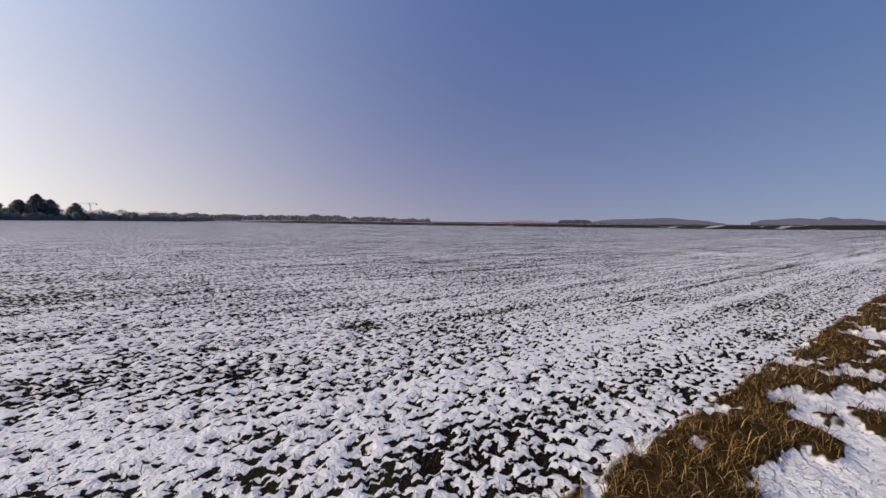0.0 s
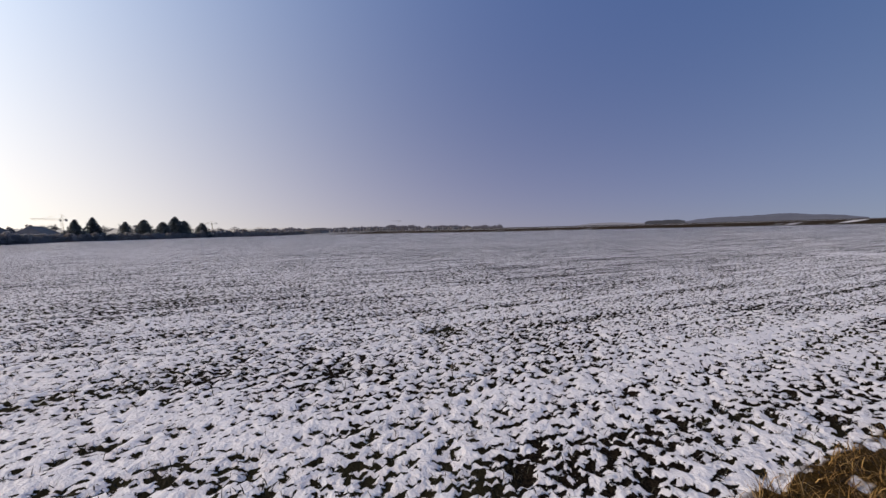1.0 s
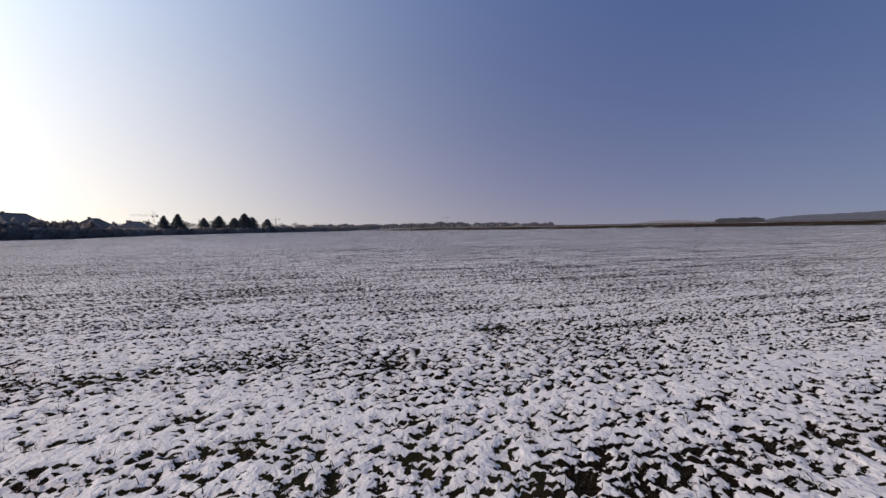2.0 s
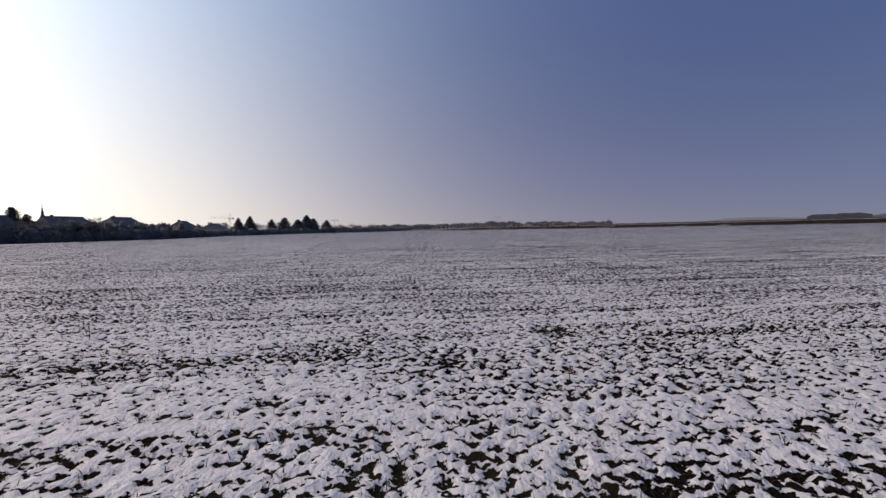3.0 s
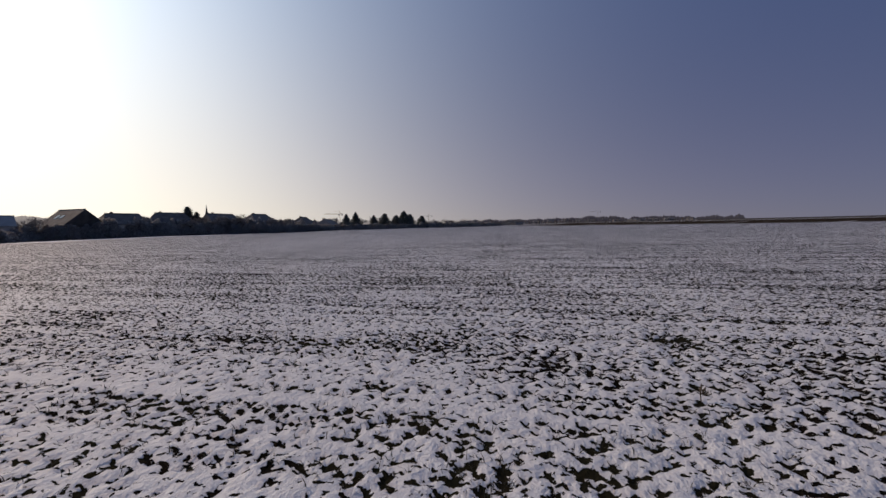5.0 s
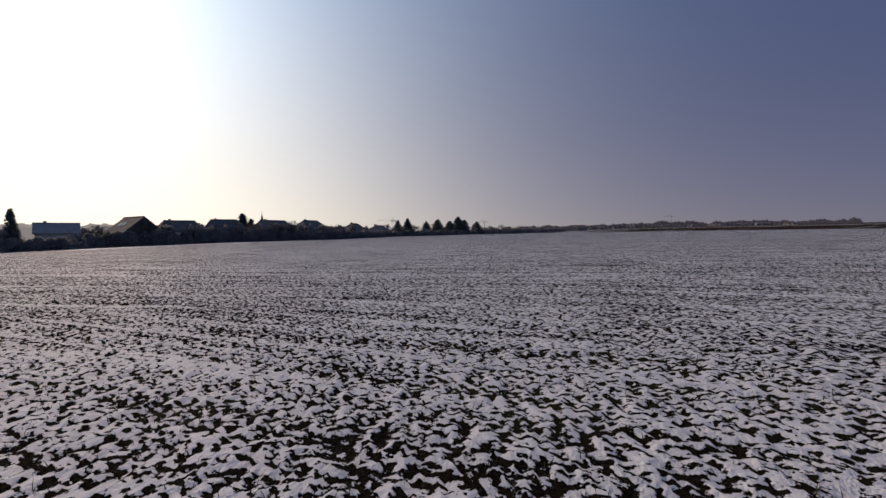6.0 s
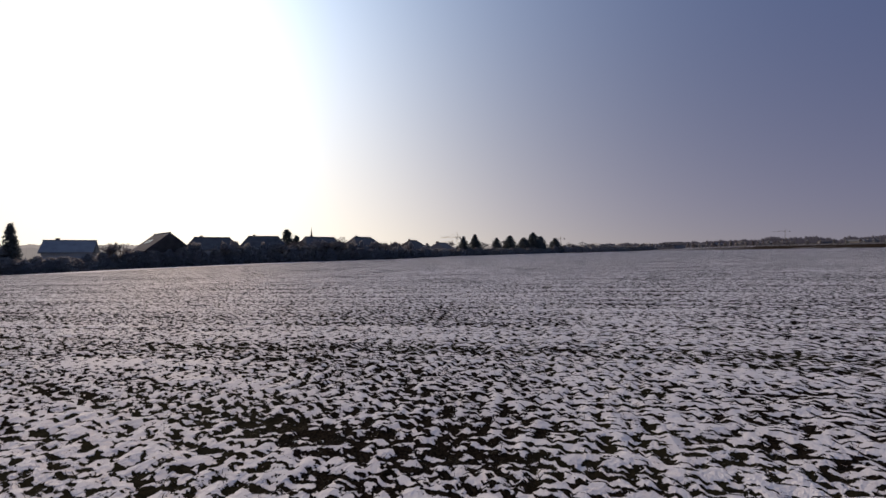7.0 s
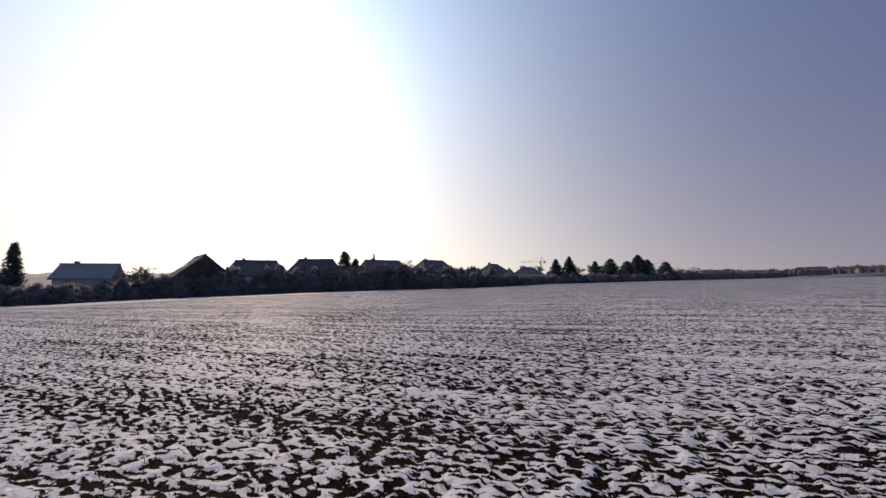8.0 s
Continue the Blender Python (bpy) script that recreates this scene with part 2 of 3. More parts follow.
def part(name, me, parent, label="", at=None):
    ob = new(name, me)
    ob.parent = parent
    if at is not None:
        ob.matrix_basis = at
    return tagged(ob, label)


def thing(name, m, label, category, group="", kind="", data=None):
    ob = new(name, data)
    ob.matrix_basis = m
    return tagged(ob, label, category, group, kind)


def box(cx, cy, cz, sx, sy, sz, bevel=0.0):
    """Corners and faces of a box, with its upright edges cut off by bevel."""
    x, y, z = sx / 2, sy / 2, sz / 2
    b = min(bevel, x * 0.9, y * 0.9)
    ring = [(-x + b, -y), (x - b, -y), (x, -y + b), (x, y - b), (x - b, y), (-x + b, y), (-x, y - b), (-x, -y + b)] if b else [(-x, -y), (x, -y), (x, y), (-x, y)]
    n = len(ring)
    verts = [(cx + px, cy + py, cz - z) for px, py in ring] + [(cx + px, cy + py, cz + z) for px, py in ring]
    faces = [tuple(reversed(range(n))), tuple(range(n, 2 * n))] + [(i, (i + 1) % n, n + (i + 1) % n, n + i) for i in range(n)]
    return verts, faces


def joined(*shapes):
    verts, faces = [], []
    for v, f in shapes:
        k = len(verts)
        verts += list(v)
        faces += [tuple(k + i for i in face) for face in f]
    return verts, faces


def tube(points, radii, sides=6):
    """A tapered tube along points."""
    verts, faces = [], []
    for n, (p, r) in enumerate(zip(points, radii)):
        p = Vector(p)
        way = (Vector(points[min(n + 1, len(points) - 1)]) - Vector(points[max(n - 1, 0)])).normalized()
        side = way.orthogonal().normalized()
        up = way.cross(side)
        for k in range(sides):
            a = 2 * math.pi * k / sides
            verts.append(tuple(p + r * (math.cos(a) * side + math.sin(a) * up)))
        if n:
            o = (n - 1) * sides
            faces += [(o + k, o + (k + 1) % sides, o + sides + (k + 1) % sides, o + sides + k) for k in range(sides)]
    faces += [tuple(reversed(range(sides))), tuple(range(len(verts) - sides, len(verts)))]
    return verts, faces


# ---- ground ----
def hashed(kx, ky):
    """Jenkins' hash of two whole numbers, as the noise texture takes it."""
    u = np.uint32
    with np.errstate(over="ignore"):
        rot = lambda v, k: (v << u(k)) | (v >> u(32 - k))
        a = kx.astype(np.int64).astype(u) + u(0xDEADBEEF + 8 + 13 & 0xFFFFFFFF)
        b = ky.astype(np.int64).astype(u) + u(0xDEADBEEF + 8 + 13 & 0xFFFFFFFF)
        c = np.full_like(a, u(0xDEADBEEF + 8 + 13 & 0xFFFFFFFF))
        c = (c ^ b) - rot(b, 14)
        a = (a ^ c) - rot(c, 11)
        b = (b ^ a) - rot(a, 25)
        c = (c ^ b) - rot(b, 16)
        a = (a ^ c) - rot(c, 4)
        b = (b ^ a) - rot(a, 14)
        c = (c ^ b) - rot(b, 24)
    return c


def perlin(x, y):
    fx, fy = np.floor(x), np.floor(y)
    dx, dy = x - fx, y - fy

    def grad(ix, iy, gx, gy):
        h = hashed(fx + ix, fy + iy) & np.uint32(7)
        p, q = np.where(h < 4, gx, gy), 2.0 * np.where(h < 4, gy, gx)
        return np.where(h & 1, -p, p) + np.where(h & 2, -q, q)

    fade = lambda t: t * t * t * (t * (t * 6 - 15) + 10)
    u, v = fade(dx), fade(dy)
    low = (1 - u) * grad(0, 0, dx, dy) + u * grad(1, 0, dx - 1, dy)
    high = (1 - u) * grad(0, 1, dx, dy - 1) + u * grad(1, 1, dx - 1, dy - 1)
    return ((1 - v) * low + v * high) * 0.6616


def fractal(x, y, scale, detail, rough):
    total, most, amp, f = 0.0, 0.0, 1.0, scale
    for _ in range(int(detail) + 1):
        total, most, amp, f = total + perlin(x * f, y * f) * amp, most + amp, amp * rough, f * 2
    return 0.5 * total / most + 0.5


def step(v, lo, hi):
    t = np.clip((v - lo) / (hi - lo), 0, 1)
    return t * t * (3 - 2 * t)


# the field's far edge: bearing, distance and height of the ground there
BEARING = (-180, -110, -56, -45, -23, -2, 20, 32, 42, 54, 62, 70, 76, 83, 89, 94, 120, 180)
REACH = (150, 160, 200, 220, 260, 300, 330, 325, 219, 157, 141, 131, 123, 116, 113, 110, 110, 150)
RISE = (0.0, 1.2, 1.5, 0.85, 0.45, 0.1, 0.4, 0.7, 0.9, 0.8, 0.3, 0.25, 0.25, 0.0, -0.2, -0.4, -0.8, 0.0)


def terrain(x, y):
    """The lie of the land without clods."""
    bearing, r = np.degrees(np.arctan2(-x, y)), np.hypot(x, y)
    reach, rise = np.interp(bearing, BEARING, REACH), np.interp(bearing, BEARING, RISE)
    near = rise * np.minimum(r / reach, 1.0) ** 2
    open_side = 1 - step(bearing, 18, 34)
    beyond = np.maximum(r - reach, 0)
    bank = open_side * (0.0075 * np.minimum(beyond, 1300) + 2.0 * step(beyond, 3, 60))
    return near + bank + (1 - open_side) * 0.004 * np.minimum(beyond, 900)


# larger bare clumps near the start: x, y, half width
CLUMPS = ((-0.85, 5.43, 0.32), (-1.87, 3.72, 0.2), (-0.81, 2.21, 0.12), (-1.01, 2.22, 0.1), (-1.78, 2.05, 0.12), (-3.44, 4.36, 0.2), (-2.21, 2.02, 0.13), (-3.09, 2.19, 0.15),
          (-0.15, 2.12, 0.1), (0.85, 2.23, 0.1), (0.08, 2.24, 0.1), (5.19, 4.83, 0.22), (2.68, 3.11, 0.14), (4.06, 3.97, 0.15))


def dips(x, y):
    """Where the larger clumps break the snow."""
    total = np.zeros_like(x)
    for cx, cy, w in CLUMPS:
        total = total + 0.09 * np.exp(-((x - cx) ** 2 + (y - cy) ** 2) / (w * w))
    return total


def field_parts(x, y):
    """The lumps of the field at a place, how much snow lies there, how far it lies in the verge, and how bare the verge is."""
    ahead = x * AHEAD.x + y * AHEAD.y
    along, over = x * ROWS[0][0].x + y * ROWS[0][0].y, x * ROWS[0][1].x + y * ROWS[0][1].y
    for limit, (way, side) in zip(TURNS, ROWS[1:]):
        along, over = np.where(ahead > limit, x * way.x + y * way.y, along), np.where(ahead > limit, x * side.x + y * side.y, over)
    clod, lump = fractal(along * 0.7, over * 1.2, 6.0, 1, 0.5) - 0.5, fractal(along * 0.55, over * 0.88, 18.0, 1, 0.45) - 0.5
    w = 0.5 + 0.17 * clod + 0.75 * lump + 0.27 * (fractal(x, y, 42.0, 2, 0.6) - 0.5) + 0.06 * (fractal(x, y, 0.35, 2, 0.5) - 0.5) + 0.17 * (fractal(along * 0.5, over * 1.3, 2.4, 3, 0.65) - 0.5)
    w += 0.11 * (fractal(along * 0.02, over, 0.8, 1, 0.5) - 0.5) + 0.21 * (fractal(along * 0.07, over, 2.6, 1, 0.5) - 0.5) + 0.10 * (fractal(along * 0.03, over, 5.5, 0, 0.5) - 0.5) + 0.08 * (fractal(along * 0.4, over * 1.2, 1.2, 2, 0.5) - 0.5)
    w += 0.10 * (1 - step(np.abs(fractal(along * 0.004, over, 0.33, 0, 0.5) - 0.5), 0.003, 0.009))
    depth = (x - EDGE_AT.x) * EDGE_IN.x + (y - EDGE_AT.y) * EDGE_IN.y
    verge = step(depth + 0.28 * (fractal(x, y, 1.4, 2, 0.6) - 0.5), -0.07, 0.0)
    w += 0.048 * step(depth, -9.0, -0.5) - 0.008 - 1.6 * dips(x, y)
    bare = step(fractal(x * ROWS[0][0].x * 0.6 + y * ROWS[0][0].y * 0.6, x * ROWS[0][1].x + y * ROWS[0][1].y, 1.9, 3, 0.6) + 0.10 - 0.13 * step(depth, 0.0, 0.9) - 0.02 * depth, 0.485, 0.512)
    return 0.02 * (fractal(x, y, 2.2, 1, 0.5) - 0.5) + 0.012 * clod, step(w, COVER - 0.01, COVER + 0.01), verge, bare, step(w, COVER - 0.05, COVER + 0.03)


def heights(x, y):
    uneven, _, verge, bare, level = field_parts(x, y)
    turf = 0.05 * bare + 0.06 * (fractal(x, y, 6.0, 2, 0.6) - 0.5) - 0.01
    return terrain(x, y) + (1 - verge) * (uneven + 0.03 * (level - 0.7)) + verge * turf


def spaced(fine_from, fine_to, step_fine, growth, far, mid_to=None, step_mid=None):
    """Grid lines: fine over a stretch, wider and wider outside it."""
    up = list(np.arange(fine_from, fine_to, step_fine))
    s = step_fine
    while up[-1] < far:
        if mid_to is not None and up[-1] < mid_to:
            s = min(s * growth, step_mid)
        else:
            s *= growth
        up.append(up[-1] + s)
    down, s = [fine_from], step_fine
    while down[-1] > -far:
        s *= growth
        down.append(down[-1] - s)
    return np.array(down[:0:-1] + up)


def build_ground():
    u = spaced(-6.5, 8.5, 0.048, 1.045, 4600, 66.0, 0.08)
    v = spaced(-4.0, 8.0, 0.052, 1.038, 4600)
    uu, vv = np.meshgrid(u, v, indexing="ij")
    x, y = uu * AHEAD.x + vv * ASIDE.x, uu * AHEAD.y + vv * ASIDE.y
    z = heights(x.ravel(), y.ravel())
    co = np.stack([x.ravel(), y.ravel(), z], 1).astype(np.float32)
    nu, nv = len(u), len(v)
    k = (np.arange(nu - 1)[:, None] * nv + np.arange(nv - 1)).ravel()
    quads = np.stack([k, k + 1, k + nv + 1, k + nv], 1).astype(np.int32)
    me = bpy.data.meshes.new("ground")
    me.vertices.add(len(co))
    me.vertices.foreach_set("co", co.ravel())
    me.loops.add(quads.size)
    me.loops.foreach_set("vertex_index", quads.ravel())
    me.polygons.add(len(quads))
    me.polygons.foreach_set("loop_start", np.arange(0, quads.size, 4, dtype=np.int32))
    me.polygons.foreach_set("use_smooth", np.ones(len(quads), bool))
    bearing, r = np.degrees(np.arctan2(-co[:, 0], co[:, 1])), np.hypot(co[:, 0], co[:, 1])
    beyond = r - np.interp(bearing, BEARING, REACH)
    open_side = 1 - step(bearing, 18, 34)
    fallow = open_side * (step(beyond, 0, 6) - 0.9 * step(beyond, 55, 62) + 0.8 * step(beyond, 100, 120))
    me.attributes.new("fallow", "FLOAT", "POINT").data.foreach_set("value", fallow.astype(np.float32))
    lawn = step(bearing, 66, 74) * (1 - step(bearing, 89, 90)) * step(beyond + 6.0 * step(bearing, 83, 86), -14.0, -11.0)
    me.attributes.new("lawn", "FLOAT", "POINT").data.foreach_set("value", lawn.astype(np.float32))
    me.attributes.new("dip", "FLOAT", "POINT").data.foreach_set("value", dips(co[:, 0], co[:, 1]).astype(np.float32))
    me.materials.append(M_GROUND)
    me.update(calc_edges=True)
    ob = thing("ground", Matrix(), "thin patchy snow over dark frozen field soil", "field", kind="structure", data=me)
    return ob


build_ground()


def lie(x, y):
    return float(terrain(np.array([float(x)]), np.array([float(y)]))[0])


# ---- village ----
def house(name, x, y, turn, width, deep, eave, ridge, hip, wall, roof, label, chimneys=1, windows=3, skylights=0):
    """A house whose ridge runs along its local x; its front looks along local -y."""
    base = lie(x, y) - 0.05
    ob = thing(name, pose(x, y, base, 0, 0, turn), label, "house", "houses of the village")
    w, d, e, h = width / 2, deep / 2, eave - base, ridge - base
    if hip > 0:
        part("wall", mesh("wall", *box(0, 0, e / 2, width, deep, e), wall), ob)
    else:
        gable = [(-d, 0), (d, 0), (d, e), (0, h - 0.12), (-d, e)]
        verts = [(-w, a, b) for a, b in gable] + [(w, a, b) for a, b in gable]
        part("wall", mesh("wall", verts, [(4, 3, 2, 1, 0), (5, 6, 7, 8, 9)] + [(i, (i + 1) % 5, 5 + (i + 1) % 5, 5 + i) for i in range(5)], wall), ob)
    o, t, drop = 0.45, 0.22, 0.45 * (h - e) / d
    over = o if hip > 0 else 0.3
    low = [(-w - over, -d - o, e - drop), (w + over, -d - o, e - drop), (w + over, d + o, e - drop), (-w - over, d + o, e - drop)]
    top = [(-w - over + hip, 0, h), (w + over - hip, 0, h)]
    pts = low + top
    verts = [(a, b, c + t) for a, b, c in pts] + pts
    faces = [(0, 1, 5, 4), (2, 3, 4, 5), (1, 2, 5), (3, 0, 4)]
    faces += [tuple(6 + i for i in reversed(f)) for f in faces]
    faces += [(i + 6, (i + 1) % 4 + 6, (i + 1) % 4, i) for i in range(4)]
    r = part("roof", mesh("roof", verts, faces, roof), ob)
    cap = tube([(top[0][0] - 0.05, 0, h + t), (top[1][0] + 0.05, 0, h + t)], (0.13, 0.13), 8)
    part("ridge_cap", mesh("ridge_cap", *cap, roof), r)
    for n in range(chimneys):
        cx = (-0.55, 0.6, 0.1)[n] * (w - hip * 0.6)
        stack = joined(box(cx, 0.35, h + 0.02, 0.46, 0.5, 1.1, 0.03), box(cx, 0.35, h + 0.6, 0.58, 0.62, 0.08, 0.03))
        part("chimney", mesh("chimney", *stack, M_BRICK), ob)
    for n in range(skylights):
        sx, f = -w * 0.35 + 1.6 * n, 0.55
        sy, sz = -(d + o) * (1 - f), e - drop + (h - e + drop) * f + t
        tilt = math.degrees(math.atan2(h - e, d))
        part("skylight", mesh("skylight", *joined(box(0, 0, 0.03, 0.9, 1.2, 0.08)), M_GLASS), r, at=pose(sx, sy, sz, tilt, 0, 0))
    storeys = 2 if e > 4.4 else 1
    for s in range(storeys):
        for n in range(windows):
            wx = (n + 0.5) / windows * width - w
            wz = 1.5 + 2.6 * s
            if wz + 0.7 > e:
                continue
            win = part("window", mesh("window", *joined(box(wx, -d - 0.02, wz + 0.62, 1.2, 0.1, 0.08), box(wx, -d - 0.02, wz - 0.62, 1.2, 0.1, 0.08),
                       box(wx - 0.56, -d - 0.02, wz, 0.08, 0.1, 1.16), box(wx + 0.56, -d - 0.02, wz, 0.08, 0.1, 1.16), box(wx, -d - 0.02, wz, 0.06, 0.08, 1.16)), M_FRAME), ob)
            part("pane", mesh("pane", *box(wx, -d - 0.012, wz, 1.04, 0.02, 1.16), M_GLASS), win)
            part("window_sill", mesh("window_sill", *box(wx, -d - 0.1, wz - 0.7, 1.35, 0.24, 0.06), M_FRAME), win)
    return ob


# x, y, turn of the front, width, depth, eaves, ridge, hip
house("house", -117.2, -1.4, 94, 6.2, 5.0, 3.3, 5.1, 0.0, M_RENDER, M_TILE_SNOWY, "pale plastered house with a snow-dusted slate roof behind a hedge", 1, 3)
house("house", -122.8, 11.0, 24, 8.4, 8.2, 3.3, 6.9, 0.0, M_RENDER, M_TILE, "pale house with a steep dark gabled roof", 0, 3, 2)
house("house", -122.8, 20.0, 99, 9.8, 6.8, 3.6, 6.1, 1.9, M_RENDER, M_TILE, "white house with a dark hipped roof and a small chimney", 1, 3)
house("house", -125.2, 30.6, 84, 10.2, 6.8, 3.8, 6.6, 2.2, M_RENDER_DARK, M_TILE, "brown house with a dark roof behind bare shrubs", 1, 3)
house("house", -128.8, 45.0, 106, 10.2, 6.8, 4.2, 6.7, 1.2, M_RENDER_DARK, M_TILE, "dark house below the bare crown of a tree", 1, 3)
house("house", -130.6, 58.0, 114, 10.8, 7.0, 4.1, 6.9, 2.4, M_RENDER, M_TILE, "pale house with a dark hipped roof among shrubs", 1, 3)
house("house", -130.6, 75.0, 120, 9.0, 7.0, 3.4, 6.0, 2.6, M_RENDER, M_TILE, "low house with a dark hipped roof and white gable", 1, 4)
house("house", -133.6, 88.0, 124, 11.0, 7.0, 3.0, 5.3, 2.4, M_RENDER, M_TILE, "low pale bungalow with a snow-dusted dark roof", 1, 4)


# ---- trees ----
def sprays(rng, centres, size, flat=0.5):
    """Small bent leaf or needle sprays round the given centres: three triangles each."""
    verts, faces = [], []
    for c in centres:
        for _ in range(3):
            a, b = Vector(rng.normal(size=3)), Vector(rng.normal(size=3))
            a.z *= flat
            a, b = a.normalized() * size * rng.uniform(0.6, 1.3), b.normalized() * size * 0.5
            k, p = len(verts), Vector(c)
            verts += [tuple(p - a * 0.5), tuple(p + b * 0.6), tuple(p + a * 0.6)]
            faces.append((k, k + 1, k + 2))
    return verts, faces


def conifer(seed, height, radius, slim=1.0, sway=0.25, tight=1.0):
    """Trunk and crown meshes of a fir or pine."""
    rng = np.random.default_rng(seed)
    trunk = tube([(0, 0, -0.2), (0.03, 0, height * 0.5), (0, 0.02, height * 0.97)], (radius * 0.11, radius * 0.07, 0.02), 7)
    centres, limbs = [], []
    levels = int(height * 4.0 * tight)
    for n in range(levels):
        f = n / levels
        z = height * (0.08 + 0.92 * f)
        reach = radius * ((1 - f) ** slim) * (1.05 + sway * math.sin(n * 2.4) + 0.3 * rng.random()) + 0.12
        for _ in range(max(7, int(20 * (1 - f) + 6))):
            a = rng.uniform(0, 2 * math.pi)
            tip = reach * rng.uniform(0.75, 1.12)
            for s in np.linspace(0.25, 1, 4):
                centres.append((tip * s * math.cos(a), tip * s * math.sin(a), z - 0.22 * tip * s + rng.normal() * 0.08))
            if n % 3 == 0:
                limbs.append(tube([(0, 0, z), (tip * 0.9 * math.cos(a), tip * 0.9 * math.sin(a), z - 0.2 * tip)], (0.04, 0.01), 3))
    return mesh("trunk", *joined(trunk, *limbs), M_BARK), mesh("crown", *sprays(rng, centres, (0.36 + 0.15 * radius) / math.sqrt(tight)), M_FIR)


def bare_tree(seed, height, spread, rise=0.35):
    """Trunk and twig meshes of a leafless tree."""
    rng = np.random.default_rng(seed)
    limbs, twigs = [], []

    def grow(p, way, length, radius, level):
        mid = p + way * length * 0.5 + Vector(rng.normal(size=3)) * length * 0.05
        end = p + way * length + Vector(rng.normal(size=3)) * length * 0.06
        (limbs if level < 3 else twigs).append(tube([p, mid, end], (radius, radius * 0.75, radius * 0.5), 6 if level < 2 else 3))
        if level >= 5:
            return
        for _ in range(4 if level < 2 else 3):
            turn = Vector(rng.normal(size=3))
            turn.z = abs(turn.z) * rise
            nxt = (way * 0.75 + turn.normalized() * spread).normalized()
            grow(p.lerp(end, rng.uniform(0.55, 1.0)), nxt, length * rng.uniform(0.55, 0.8), max(radius * 0.5, 0.04), level + 1)

    grow(Vector((0, 0, -0.2)), Vector((0, 0, 1)), height * 0.32, height * 0.025, 0)
    return mesh("trunk", *joined(*limbs), M_BARK, True), mesh("crown", *joined(*twigs), M_TWIG)


def bush(seed, width, height, material):
    rng = np.random.default_rng(seed)
    stems, centres = [], []
    for _ in range(9):
        a, lean = rng.uniform(0, 6.28), rng.uniform(0.1, 0.45) * width
        stems.append(tube([(0.1 * math.cos(a), 0.1 * math.sin(a), -0.1), (lean * math.cos(a), lean * math.sin(a), height * 0.85)], (0.035, 0.01), 4))
    for _ in range(420):
        a, f = rng.uniform(0, 6.28), rng.random() ** 0.8
        ring = 0.5 * width * (1 - 0.75 * f ** 2.2) * math.sqrt(rng.random()) * (1 + 0.2 * math.sin(3 * a + seed))
        centres.append((ring * math.cos(a), ring * math.sin(a), 0.1 + f * height * (1 + 0.12 * math.sin(2 * a + seed * 2))))
    return mesh("stems", *joined(*stems), M_BARK), mesh("foliage", *sprays(rng, centres, 0.62, 0.7), material)


def plant(name, meshes, m, label, category, group):
    ob = thing(name, m, label, category, group)
    for me in meshes:
        part(me.name.split(".")[0], me, ob)
    return ob


def stand(x, y, sink=0.05):
    return lie(x, y) - sink


# x, y, top, radius, kind of outline
for n, (x, y, top, radius, slim) in enumerate((
        (-131.5, 96.1, 7.8, 3.1, 0.9), (-134.4, 103.5, 8.8, 3.2, 0.9), (-139.2, 118.4, 7.8, 2.7, 0.8), (-142.8, 129.0, 9.0, 3.8, 0.62),
        (-146.3, 141.0, 8.4, 4.2, 0.6), (-148.8, 149.9, 11.0, 5.2, 0.7), (-149.4, 155.5, 9.4, 3.6, 0.6), (-150.1, 167.0, 8.6, 3.8, 0.6))):
    z = stand(x, y)
    plant("conifer", conifer(20 + n, top - z, radius, slim), pose(x, y, z, 0, 0, 50 * n), "dark green conifer at the edge of the snowy field", "tree", "conifers at the field edge")
z = stand(-111.7, -6.85)
plant("conifer", conifer(40, 7.8 - z, 1.15, 0.66, 0.10, 1.5), pose(-111.7, -6.85, z), "tall slender dark conifer rising above a hedge", "tree", "conifers at the field edge")
for n, (x, y, top, radius) in enumerate(((-132.2, 37.0, 9.2, 2.0), (-132.5, 39.4, 7.6, 1.7), (-131.0, 34.0, 7.3, 0.8))):
    z = stand(x, y)
    plant("conifer", conifer(50 + n, top - z, radius, 0.5, 0.3, 1.3), pose(x, y, z), "tall dark conifer behind the houses", "tree", "conifers behind the houses")
